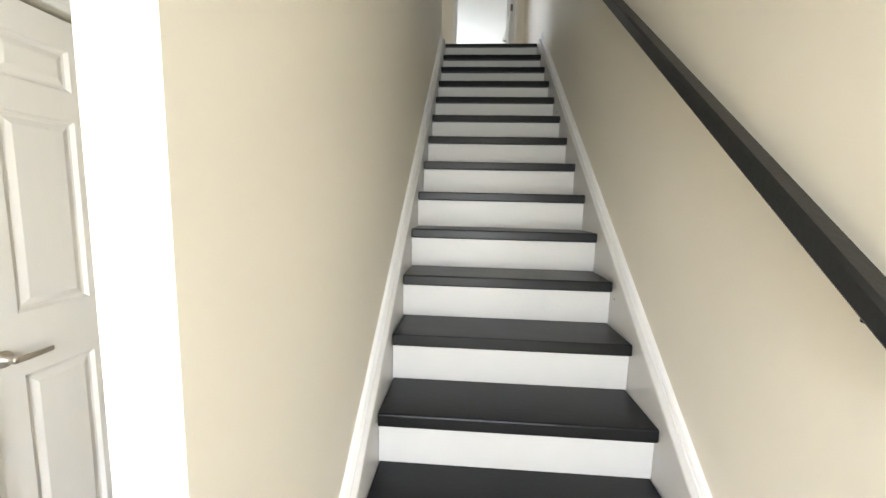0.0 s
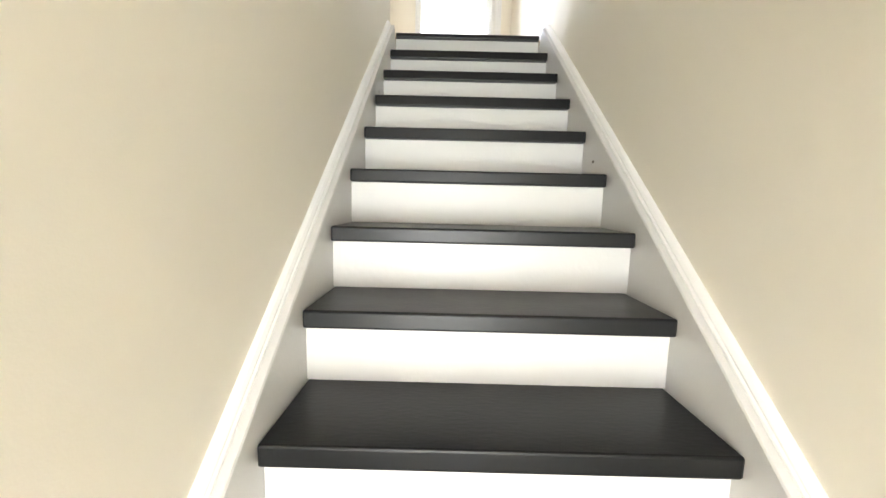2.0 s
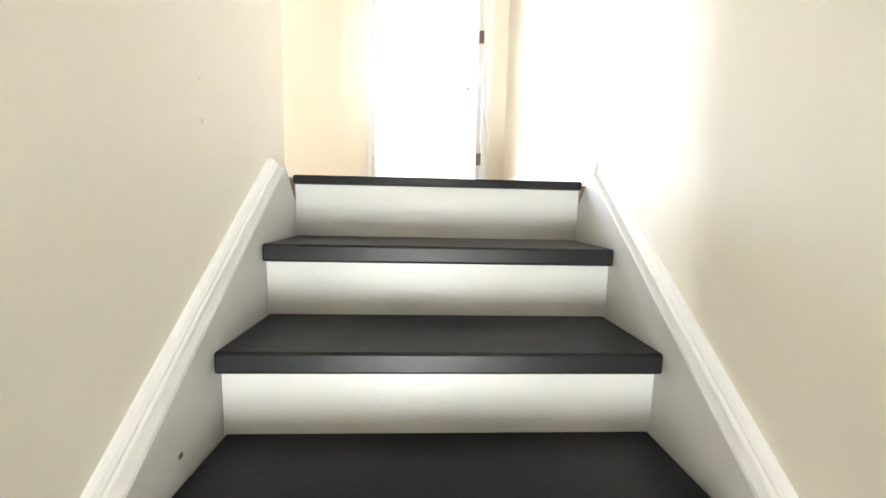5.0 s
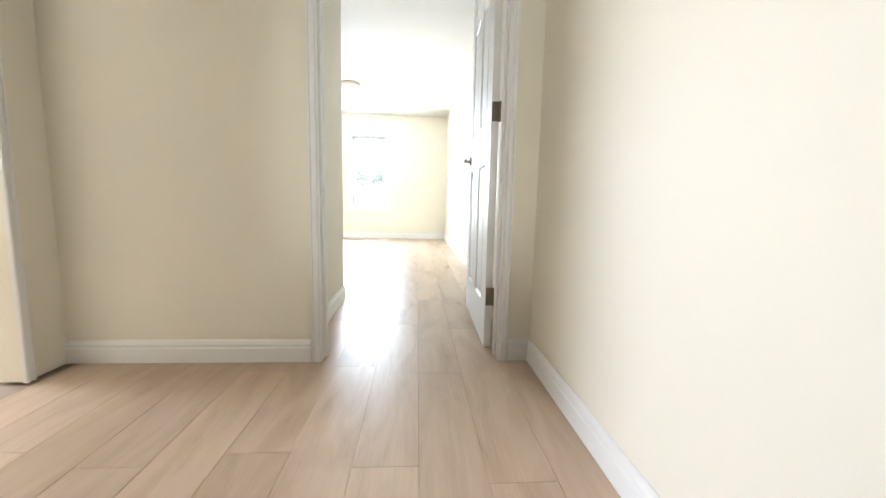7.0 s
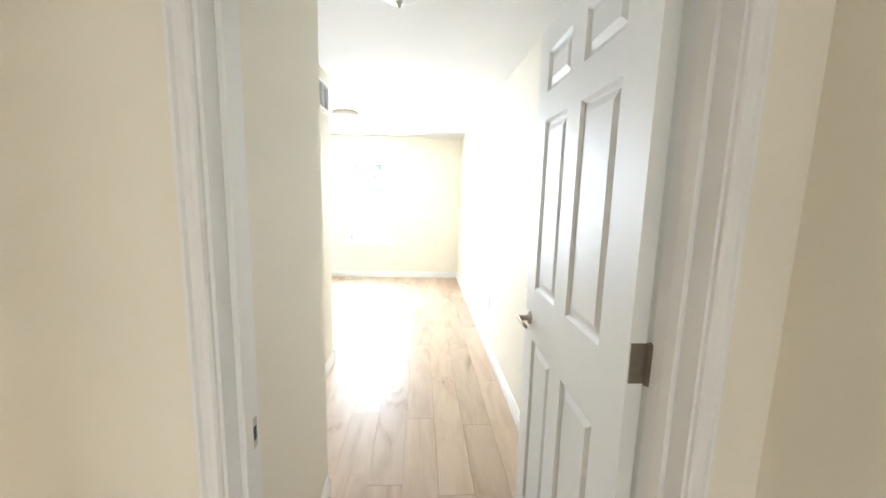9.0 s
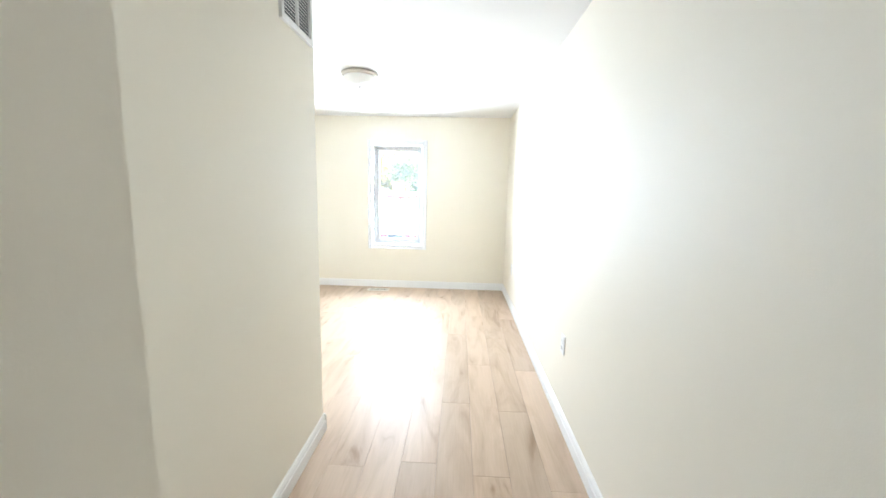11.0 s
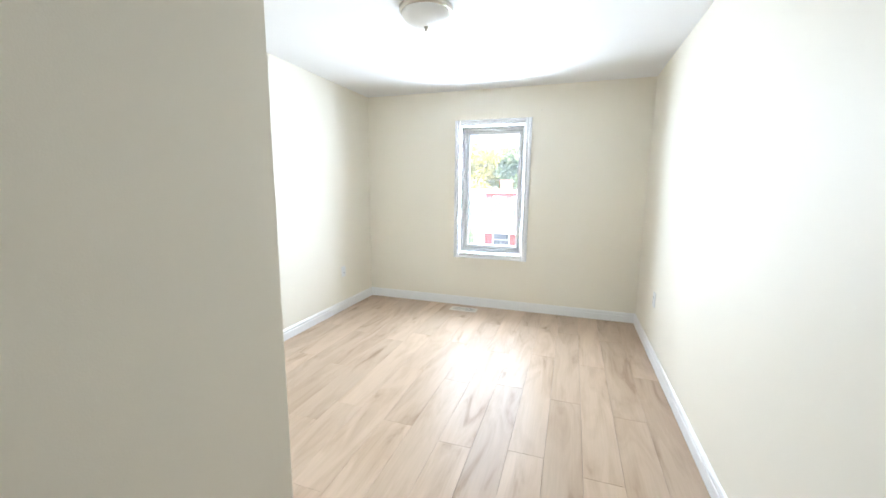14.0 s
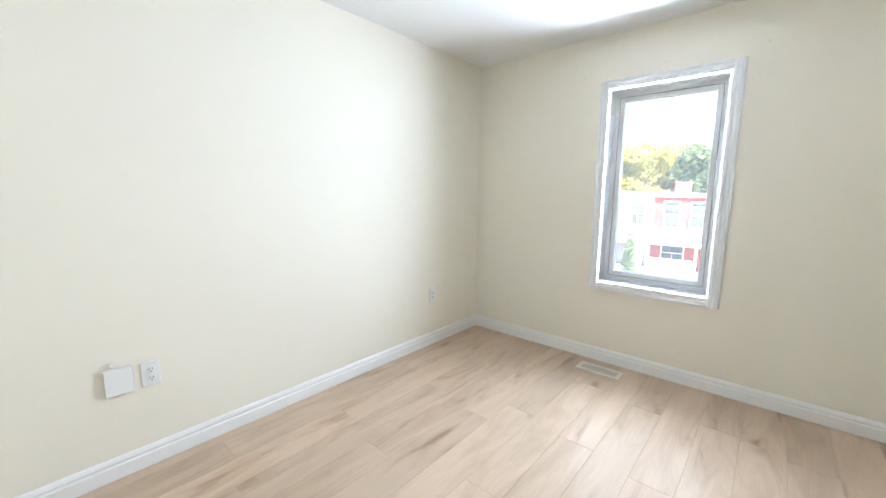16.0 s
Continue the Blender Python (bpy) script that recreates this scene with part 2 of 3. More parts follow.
boxes("wall_side_room", WALL, "plain cream walls of the side room", "wall",
      (-4.72, -4.60, -0.6, 1.45, 0, TOP), (-4.72, -4.60, 2.35, 3.3, 0, TOP), (-4.72, -4.60, 1.45, 2.35, 0, 0.75), (-4.72, -4.60, 1.45, 2.35, 2.05, TOP),
      (-4.60, -1.62, -0.72, -0.6, 0, TOP), (-4.60, -1.62, 3.18, 3.3, 0, TOP), (-1.62, -1.5, -0.6, -0.05, 0, TOP), (-1.62, -1.5, DOORY1, 3.18, 0, TOP))
boxes("wall_closet", WALL, "cream painted wall beside the bedroom entrance", "wall",
      (-0.66, -0.545, DOORY1, 2.66, 0, TOP), (-1.1, -0.66, 2.54, 2.66, 0, TOP))
boxes("wall_bedroom_inner", WALL, "cream painted wall with an outer corner in the bedroom", "wall",
      (-0.97, -0.85, 2.66, 4.15, 0, TOP), (BEDL, -0.97, 4.03, 4.15, 0, TOP))
boxes("wall_bedroom_left", WALL, "cream painted bedroom side wall", "wall", (BEDL - 0.12, BEDL, 4.03, FARY, 0, TOP))
boxes("wall_window", WALL, "cream painted bedroom wall around a tall window", "wall",
      (BEDL - 0.12, WX0, FARY, FARY + 0.2, 0, TOP), (WX1, XR + 0.15, FARY, FARY + 0.2, 0, TOP),
      (WX0, WX1, FARY, FARY + 0.2, 0, WZ0), (WX0, WX1, FARY, FARY + 0.2, WZ1, TOP))
boxes("wall_entry", WALL, "plain cream walls of the entrance hall", "wall",
      (ENTX - 0.3, -0.60, -6.2, -6.08, GROUND, -0.4), (0.30, XR, -6.2, -6.08, GROUND, -0.4), (-0.60, 0.30, -6.2, -6.08, GROUND + 2.05, -0.4),
      (ENTX - 0.3, ENTX, -6.08, ED0, GROUND, -0.4), (ENTX - 0.3, ENTX, ED1, -1.2, GROUND, -0.4), (ENTX - 0.3, ENTX, ED0, ED1, GROUND + 2.11, -0.4), (ENTX - 0.3, ENTX - 0.08, ED0, ED1, GROUND, GROUND + 2.11),
      (ENTX, XL - 0.1, -1.32, -1.2, GROUND, -0.4), (XL - 0.1, XR, -4.5, -4.38, -0.4, TOP), (XL - 0.1, XL, -4.38, -3.71, -0.4, TOP))
boxes("ceiling", CEIL, "white textured plaster ceiling of the upper floor", "ceiling", (-4.72, XR + 0.18, -6.2, FARY + 0.2, TOP, TOP + 0.2))
boxes("ceiling_entry", CEIL, "white plaster ceiling of the entrance hall", "ceiling", (ENTX - 0.3, XR, -6.2, -4.5, -0.4, -0.2), (ENTX - 0.3, XL - 0.10, -4.5, -1.2, -0.4, -0.2))
boxes("floor_entry", CONCRETE, "plain floor of the entrance hall", "floor", (ENTX - 0.3, XR, -6.2, 0.4, GROUND - 0.12, GROUND))
floor = boxes("floor", SUBFLOOR, "pale oak plank floor with brown knots and streaks", "floor",
              (-4.72, XR + 0.15, 0.04, FARY + 0.2, -0.25, -0.012), (-4.72, XL - 0.1, -0.72, 0.04, -0.25, -0.012))

# ---- staircase ----
stairs = holder("staircase", "straight staircase with black painted treads and white risers", "staircase", kind="structure")


def tread(k):
    bm = bmesh.new()
    y, z = -k * RUN, -k * RISE
    back = RUN + 0.048
    box(bm, -0.466, 0.466, y, y + (0.12 if k == 0 else back), z - (0.028 if k == 0 else 0.047), z, 0.006)
    return part("tread", bm, TREAD, stairs, "black painted wooden tread with a rounded nosing" if k else "black painted landing nosing")


for k in range(STEPS):
    tread(k)
for k in range(STEPS):
    bm = bmesh.new()
    y, z = -k * RUN + 0.032, -k * RISE - (0.028 if k == 0 else 0.047)
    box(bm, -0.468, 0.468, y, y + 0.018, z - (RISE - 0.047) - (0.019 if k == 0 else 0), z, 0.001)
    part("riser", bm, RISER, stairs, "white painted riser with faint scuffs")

SLOPE = Vector((0, RUN, RISE)).normalized()
NORMAL = Vector((0, -RISE, RUN)).normalized()


def skirt(side):
    """The sloping white board beside the steps, with a rounded cap moulding against the wall."""
    bm = bmesh.new()
    foot = -3.86 if side > 0 else -3.70
    a, b = Vector((side * 0.513, foot, foot * RISE / RUN)), Vector((side * 0.513, -0.02, -0.02 * RISE / RUN))
    out = Vector((-side, 0, 0))
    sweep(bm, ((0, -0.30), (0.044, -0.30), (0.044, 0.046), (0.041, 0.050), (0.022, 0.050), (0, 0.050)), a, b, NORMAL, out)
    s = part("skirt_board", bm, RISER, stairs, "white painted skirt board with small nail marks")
    bm = bmesh.new()
    sweep(bm, ((0, 0.051), (0.024, 0.051), (0.023, 0.056), (0.019, 0.059), (0.019, 0.064), (0.013, 0.071), (0.006, 0.074), (0, 0.074)), a, b, NORMAL, out)
    part("cap_moulding", bm, TRIM, s, "cream-white rounded cap moulding")


skirt(1)
skirt(-1)

rail = holder("handrail", "black painted wooden handrail on wall brackets", "handrail", kind="structure")
bm = bmesh.new()
ra, rb = Vector((0.455, -3.66, -1.886)), Vector((0.455, -0.35, -1.886 + 3.31 * 0.824))
sweep(bm, ((-0.020, -0.022), (0.020, -0.022), (0.024, -0.017), (0.024, 0.014), (0.017, 0.022), (-0.017, 0.022), (-0.024, 0.014), (-0.024, -0.017)), ra, rb, NORMAL, (1, 0, 0))
part("rail", bm, RAIL, rail)
for q in (0.045, 0.52, 0.97):
    p = ra.lerp(rb, q) - NORMAL * 0.024
    bm = bmesh.new()
    box(bm, p.x - 0.008, XR - 0.004, p.y - 0.007, p.y + 0.007, p.z - 0.014, p.z + 0.006, 0.003)
    box(bm, XR - 0.008, XR + 0.002, p.y - 0.016, p.y + 0.016, p.z - 0.030, p.z + 0.006, 0.003)
    part("bracket", bm, RAIL, rail, "black metal wall bracket")

for side, y, dz, w in ((1, -1.07, -0.06, 0.022), (-1, -0.60, -0.06, 0.012), (1, -2.45, -0.06, 0.007)):
    bm = bmesh.new()
    z = y * RISE / RUN + dz
    box(bm, side * 0.4695 - 0.0012, side * 0.4695 + 0.0012, y, y + w, z, z + 0.010, 0.001)
    part("scuff_mark", bm, SCUFF, stairs, "small grey chip in the paint")

# ---- trim ----
BASE = ((-0.002, 0), (0.015, 0), (0.015, 0.062), (0.011, 0.068), (0.011, 0.074), (0.013, 0.080), (0.008, 0.094), (0.003, 0.100), (-0.002, 0.100))
CASE = ((-0.002, 0), (0.012, 0), (0.016, 0.006), (0.016, 0.022), (0.012, 0.028), (0.012, 0.046), (0.018, 0.052), (0.018, 0.062), (0.012, 0.066), (-0.002, 0.066))


def baseboard(a, b, out):
    bm = bmesh.new()
    sweep(bm, BASE, (*a, 0.001), (*b, 0.001), (0, 0, 1), (*out, 0))
    thing("baseboard", bm, TRIM, "white moulded wooden baseboard along the wall", "baseboard", kind="structure")


baseboard((XR, 0.0), (XR, DOORY0), (-1, 0))
baseboard((-1.50, DOORY0), (DL - 0.045, DOORY0), (0, -1))
baseboard((DR + 0.045, DOORY0), (XR, DOORY0), (0, -1))
baseboard((XB, DOORY1), (XB, FARY), (-1, 0))
baseboard((-0.545, DOORY1 + 0.02), (-0.545, 2.66), (1, 0))
baseboard((-0.85, 2.66), (-0.85, 4.165), (1, 0))
baseboard((BEDL, 4.15), (-0.835, 4.15), (0, 1))
baseboard((BEDL, 4.15), (BEDL, FARY), (1, 0))
baseboard((BEDL, FARY), (XB, FARY), (0, -1))


def casing(name, side_a, side_b, head, plane, out, axis, low=0.0, wide=0.035):
    """Door trim: two uprights and a head on one face of a wall that runs along the axis."""
    e = holder(name, "white moulded wooden door casing", "door casing", kind="structure")

    def at(u, z):
        return (u, plane, z + low) if axis == "x" else (plane, u, z + low)
    way = Vector((1, 0, 0)) if axis == "x" else Vector((0, 1, 0))
    for u, s in ((side_a, -1), (side_b, 1)):
        bm = bmesh.new()
        sweep(bm, [(p, q * wide / 0.066) for p, q in CASE], at(u, 0), at(u, head), way * s, out)
        part("upright", bm, TRIM, e)
    bm = bmesh.new()
    sweep(bm, [(p, q * wide / 0.066) for p, q in CASE], at(side_a - wide, head), at(side_b + wide, head), (0, 0, 1), out)
    part("head", bm, TRIM, e)


casing("bedroom_door_casing", DL - 0.006, DR + 0.006, 2.115, DOORY0, (0, -1, 0), "x")
casing("bedroom_door_casing", DL - 0.006, DR + 0.006, 2.115, DOORY1, (0, 1, 0), "x")
casing("entry_door_casing", ED0, ED1, 2.11, ENTX, (1, 0, 0), "y", GROUND, 0.06)
casing("side_door_casing", 0.56, 1.36, 2.04, -1.50, (1, 0, 0), "y")
jamb = holder("bedroom_door_jamb", "white painted door frame lining with a stop", "door frame", kind="structure")
for q in ((DL - 0.02, DL, DOORY0 - 0.004, DOORY1 + 0.004, 0, 2.12), (DR, DR + 0.02, DOORY0 - 0.004, DOORY1 + 0.004, 0, 2.12), (DL, DR, DOORY0 - 0.004, DOORY1 + 0.004, 2.10, 2.12)):
    bm = bmesh.new()
    box(bm, *q)
    part("lining", bm, TRIM, jamb)
for q in ((DL, DL + 0.011, 1.59, 1.625, 0, 2.10), (DR - 0.011, DR, 1.59, 1.625, 0, 2.10)):
    bm = bmesh.new()
    box(bm, *q, 0.002)
    part("stop", bm, TRIM, jamb)
bm = bmesh.new()
box(bm, DL - 0.001, DL + 0.002, 1.632, 1.660, 0.985, 1.045, 0.0006)
strike = part("strike_plate", bm, NICKEL, jamb, "small nickel strike plate")
# no hole is cut: a dark block paints its shade on the plate
bm = bmesh.new()
box(bm, DL + 0.0015, DL + 0.003, 1.638, 1.654, 1.003, 1.030)
part("latch_hole_shade", bm, HOLE_SHADE, strike, "dark block painted as the shade in the latch hole")


# ---- doors ----
def raised(bm, x0, x1, z0, z1, face, sign):
    """A raised panel on one face of a door leaf."""
    rings = []
    for inset, depth in ((0.0, 0.0), (0.010, 0.010), (0.018, 0.011), (0.040, 0.003)):
        y = face - sign * depth
        rings.append([bm.verts.new(p) for p in ((x0 + inset, y, z0 + inset), (x1 - inset, y, z0 + inset), (x1 - inset, y, z1 - inset), (x0 + inset, y, z1 - inset))])
    for a, b in zip(rings, rings[1:]):
        for i in range(4):
            bm.faces.new((a[i], a[(i + 1) % 4], b[(i + 1) % 4], b[i]))
    bm.faces.new(rings[-1])


def panel_door(name, label, m, width=0.80, cols=((0.135, 0.365), (0.47, 0.69))):
    """Six-panel door. The leaf runs from its hinges at the origin along +x, and is 36 mm thick towards -y."""
    d = new(name)
    d.matrix_world = m
    tagged(d, label, "door", kind="structure")
    h, t = 2.09, 0.036
    rows = ((0.22, 0.915), (1.12, 1.75), (1.85, 1.99))
    bm = bmesh.new()
    xs = [0, *(u for c in cols for u in c), width]
    for i in range(0, len(xs), 2):
        box(bm, xs[i], xs[i + 1], -t, 0, 0.008, h)
    zs = [0.008, *(u for c in rows for u in c), h]
    for a, b in cols:
        for j in range(0, len(zs), 2):
            box(bm, a, b, -t, 0, zs[j], zs[j + 1])
    part("leaf", bm, DOOR, d)
    for a, b in cols:
        for z0, z1 in rows:
            bm = bmesh.new()
            raised(bm, a, b, z0, z1, 0, 1)
            raised(bm, a, b, z0, z1, -t, -1)
            part("panel", bm, DOOR, d)
    for s, y in ((1, 0), (-1, -t)):
        bm = bmesh.new()
        lathe(bm, ((0.026, 0), (0.027, s * 0.004), (0.024, s * 0.010), (0.012, s * 0.013), (0.011, s * 0.048), (0.008, s * 0.052)), (width - 0.065, y, 0.99), "y", 24)
        rose = part("lever_handle", bm, NICKEL, d, "brushed nickel lever handle", smooth=True)
        bm = bmesh.new()
        x0 = width - 0.055
        pts = [(x0 - 0.002, 0.046, 0.011), (x0 - 0.04, 0.050, 0.010), (x0 - 0.08, 0.049, 0.009), (x0 - 0.118, 0.043, 0.008)]
        prev = None
        for px, py, r in pts:
            ring = [bm.verts.new((px, y + s * (py + 0.45 * r * math.cos(a)), 0.99 + r * math.sin(a))) for a in [i * math.pi / 5 for i in range(10)]]
            if prev:
                for i in range(10):
                    bm.faces.new((prev[i], prev[(i + 1) % 10], ring[(i + 1) % 10], ring[i]))
            else:
                bm.faces.new(ring)
            prev = ring
        bm.faces.new(prev)
        part("lever", bm, NICKEL, rose, smooth=True)
    for z in (0.265, 1.14, 1.90):
        bm = bmesh.new()
        lathe(bm, ((0.0065, -0.046), (0.0075, -0.044), (0.0075, 0.044), (0.0065, 0.046)), (-0.006, -t - 0.005, z), "z", 12)
        box(bm, -0.012, -0.009, -t - 0.012, -t + 0.001, z - 0.044, z + 0.044)
        box(bm, -0.0022, 0.001, -t - 0.004, -0.003, z - 0.044, z + 0.044)
        hg = part("hinge", bm, HINGE, d, "aged nickel butt hinge", smooth=False)
        for dz in (-0.03, 0.0, 0.03):
            bm = bmesh.new()
            lathe(bm, ((0.004, -0.0005), (0.0035, 0.0012)), (-0.0028, -t * 0.45, z + dz), "x", 10)
            part("screw", bm, HINGE, hg)
    return d


panel_door("door_1", "white six-panel bedroom door standing open", pose(DR - 0.042, DOORY1 + 0.014, 0, 0, 0, 89.0))
panel_door("door_2", "narrow white three-panel closed door beside the stairs", pose(ENTX - 0.012, -2.68, GROUND, 0, 0, -90), 0.478, ((0.13, 0.36),))

# ---- bedroom window ----
win = holder("window_1", "tall white vinyl casement window with moulded casing", "window", kind="structure")
for nm, a, b, up in (("casing_side", (WX0, FARY, WZ0 - 0.062), (WX0, FARY, WZ1 + 0.062), (-1, 0, 0)), ("casing_side", (WX1, FARY, WZ0 - 0.062), (WX1, FARY, WZ1 + 0.062), (1, 0, 0)),
                     ("casing_head", (WX0, FARY, WZ1), (WX1, FARY, WZ1), (0, 0, 1)), ("casing_sill", (WX0, FARY, WZ0), (WX1, FARY, WZ0), (0, 0, -1))):
    bm = bmesh.new()
    sweep(bm, [(p, q * 0.94) for p, q in CASE], a, b, up, (0, -1, 0))
    part(nm, bm, VINYL, win)


def ring_frame(name, x0, x1, z0, z1, y0, y1, wide, mat, bevel=0.003):
    bm = bmesh.new()
    box(bm, x0, x0 + wide, y0, y1, z0, z1, bevel)
    box(bm, x1 - wide, x1, y0, y1, z0, z1, bevel)
    box(bm, x0 + wide, x1 - wide, y0, y1, z0, z0 + wide, bevel)
    box(bm, x0 + wide, x1 - wide, y0, y1, z1 - wide, z1, bevel)
    return part(name, bm, mat, win)


ring_frame("lining", WX0 - 0.001, WX1 + 0.001, WZ0 - 0.001, WZ1 + 0.001, FARY - 0.004, FARY + 0.19, 0.014, VINYL, 0.001)
ring_frame("window_frame", WX0 + 0.013, WX1 - 0.013, WZ0 + 0.013, WZ1 - 0.013, FARY + 0.085, FARY + 0.17, 0.030, VINYL)
ring_frame("gasket", WX0 + 0.041, WX1 - 0.041, WZ0 + 0.041, WZ1 - 0.041, FARY + 0.098, FARY + 0.15, 0.006, GASKET_VENT_SHADE, 0)
ring_frame("sash", WX0 + 0.046, WX1 - 0.046, WZ0 + 0.046, WZ1 - 0.046, FARY + 0.092, FARY + 0.155, 0.030, VINYL)
bm = bmesh.new()
box(bm, WX0 + 0.074, WX1 - 0.074, FARY + 0.118, FARY + 0.124, WZ0 + 0.074, WZ1 - 0.074)
pane = part("pane", bm, GLASS, win, "clear glass pane")
pane.visible_shadow = False
bm = bmesh.new()
box(bm, -0.93, -0.80, FARY + 0.070, FARY + 0.086, WZ0 + 0.018, WZ0 + 0.036, 0.004)
box(bm, -0.90, -0.82, FARY + 0.058, FARY + 0.071, WZ0 + 0.030, WZ0 + 0.040, 0.003)
part("crank_handle", bm, VINYL, win, "folding crank handle")


# ---- fixtures ----
def flush_lamp(at, r):
    e = holder("ceiling_lamp", "flush ceiling lamp with nickel pan and frosted bowl", "ceiling lamp", at=at)
    bm = bmesh.new()
    lathe(bm, ((r * 0.9, 0), (r, -0.010), (r * 0.99, -0.030), (r * 0.90, -0.036)), (0, 0, 0), steps=40)
    part("pan", bm, NICKEL, e, "brushed nickel pan", smooth=True)
    bm = bmesh.new()
    lathe(bm, [(r * 0.89 * math.cos(a) + 0.002, -0.034 - 0.075 * math.sin(a)) for a in [i * math.pi / 2 / 9 for i in range(10)]], (0, 0, 0), steps=40)
    part("bowl", bm, SHADEGLASS, e, "white frosted glass bowl", smooth=True)
    bm = bmesh.new()
    lathe(bm, ((0.012, -0.106), (0.014, -0.112), (0.008, -0.118), (0.009, -0.126), (0.003, -0.132)), (0, 0, 0), steps=16)
    part("finial", bm, NICKEL, e, "small nickel finial", smooth=True)
    return e


flush_lamp((-0.985, 5.57, TOP), 0.155)
flush_lamp((-0.215, 2.66, TOP), 0.12)


def wall_plate(at, turn, kind):
    """A plate on a wall; its face looks along -y before it is turned."""
    e = holder("wall_outlet" if kind == "outlet" else "blank_wall_plate",
               "white duplex outlet plate on the wall" if kind == "outlet" else "white blank cover plate standing off the wall", "outlet" if kind == "outlet" else "wall plate", at=at, turn=turn)
    bm = bmesh.new()
    if kind == "outlet":
        box(bm, -0.036, 0.036, -0.007, 0.001, -0.058, 0.058, 0.003)
        part("plate", bm, PLATE, e)
        for z in (-0.02, 0.02):
            bm = bmesh.new()
            lathe(bm, ((0.0165, 0.0), (0.0165, -0.0025), (0.0155, -0.003)), (0, -0.007, z), "y", 20)
            face = part("socket", bm, PLATE, e)
            # openings are solid dark pieces, coloured like the shade inside them
            for x in (-0.0065, 0.0065):
                bm = bmesh.new()
                box(bm, x - 0.0012, x + 0.0012, -0.0108, -0.0095, z - 0.001, z + 0.008)
                part("slot", bm, HOLE_SHADE, face)
            bm = bmesh.new()
            lathe(bm, ((0.0026, -0.0095), (0.0026, -0.0108)), (0, 0, z - 0.008), "y", 10)
            part("slot", bm, HOLE_SHADE, face)
    else:
        box(bm, -0.05, 0.05, -0.020, -0.012, -0.06, 0.06, 0.003)
        part("plate", bm, PLATE, e)
        bm = bmesh.new()
        box(bm, -0.04, 0.04, -0.012, 0.001, -0.05, 0.05, 0.002)
        part("box", bm, PLATE, e)
        bm = bmesh.new()
        lathe(bm, ((0.006, 0), (0.006, -0.014), (0.003, -0.018)), (-0.02, 0, 0.072), "y", 10)
        part("cable_stub", bm, PLATE, e, "short white cable stub")
    return e


wall_plate((XB, 4.378, 0.485), -90, "outlet")
wall_plate((XB, 6.69, 0.466), -90, "outlet")
wall_plate((BEDL, 4.83, 0.45), 90, "blank")
wall_plate((BEDL, 4.945, 0.442), 90, "outlet")
wall_plate((BEDL, 6.86, 0.425), 90, "outlet")

for x, z in ((-1.50, 2.10), (-0.98, 2.113), (-0.472, 2.117)):
    bm = bmesh.new()
    lathe(bm, ((0.006, 0.001), (0.006, -0.001), (0.003, -0.003)), (x, FARY, z), "y", 10)
    thing("wall_anchor", bm, VENT, "small painted-over screw anchor above the window", "wall anchor", group="anchors above the window")

for side, y, z in ((-1, -0.401, 0.164), (-1, -0.398, 0.077), (1, -1.135, -0.153)):
    bm = bmesh.new()
    lathe(bm, ((0.005, side * 0.002), (0.005, -side * 0.0008), (0.0025, -side * 0.0016)), (side * XR, y, z), "x", 10)
    thing("nail_mark", bm, VENT, "small filled nail mark on the stair wall", "nail mark", group="nail marks by the stairs")

reg = holder("floor_register", "ivory metal floor register by the baseboard", "floor vent", at=(-1.20, 7.30, 0.0))
bm = bmesh.new()
for q in ((-0.15, 0.15, -0.065, -0.045, 0.0, 0.007), (-0.15, 0.15, 0.045, 0.065, 0.0, 0.007), (-0.15, -0.125, -0.045, 0.045, 0.0, 0.007), (0.125, 0.15, -0.045, 0.045, 0.0, 0.007)):
    box(bm, *q, 0.002)
part("rim", bm, VENT, reg)
# thin dark sheet at floor level paints the shade of the duct
bm = bmesh.new()
box(bm, -0.126, 0.126, -0.046, 0.046, -0.001, 0.0012)
part("duct", bm, HOLE_SHADE, reg, "flat dark sheet painted as the shade in the duct")
for row in (-0.023, 0.023):
    for i in range(18):
        bm = bmesh.new()
        x = -0.119 + i * 0.014
        box(bm, x - 0.0035, x + 0.0035, row - 0.020, row + 0.020, 0.001, 0.006)
        part("slat", bm, VENT, reg)

vent = holder("wall_vent", "white two-pane return air grille high on the wall", "wall vent", at=(-0.85, 3.95, 2.165))
bm = bmesh.new()
for q in ((-0.002, 0.014, -0.165, -0.14, -0.11, 0.11), (-0.002, 0.014, 0.14, 0.165, -0.11, 0.11), (-0.002, 0.014, -0.14, 0.14, 0.085, 0.11), (-0.002, 0.014, -0.14, 0.14, -0.11, -0.085), (-0.002, 0.013, -0.008, 0.008, -0.085, 0.085)):
    box(bm, *q, 0.002)
part("frame", bm, PLATE, vent)
# flat grey sheet on the wall, coloured as the shade inside the grille
bm = bmesh.new()
box(bm, -0.001, 0.001, -0.14, 0.14, -0.085, 0.085)
part("backing", bm, GASKET_VENT_SHADE, vent, "flat grey backing painted as the shade behind the slats")
for i in range(11):
    bm = bmesh.new()
    z = -0.075 + i * 0.015
    v = box(bm, 0.001, 0.010, -0.14, 0.14, z, z + 0.003)
    for q in v[1:3] + v[5:7]:
        q.co.z -= 0.007
    part("slat", bm, PLATE, vent)

# ---- street ----
STREET = -4.6
boxes("ground", GRASS, "grass and soil reaching to the horizon", "ground", (-600, 600, -600, 600, STREET - 0.5, STREET))
boxes("road", ASPHALT, "grey asphalt street in front of the houses", "road", (-80, 80, 14, 23, STREET - 0.1, STREET + 0.02))
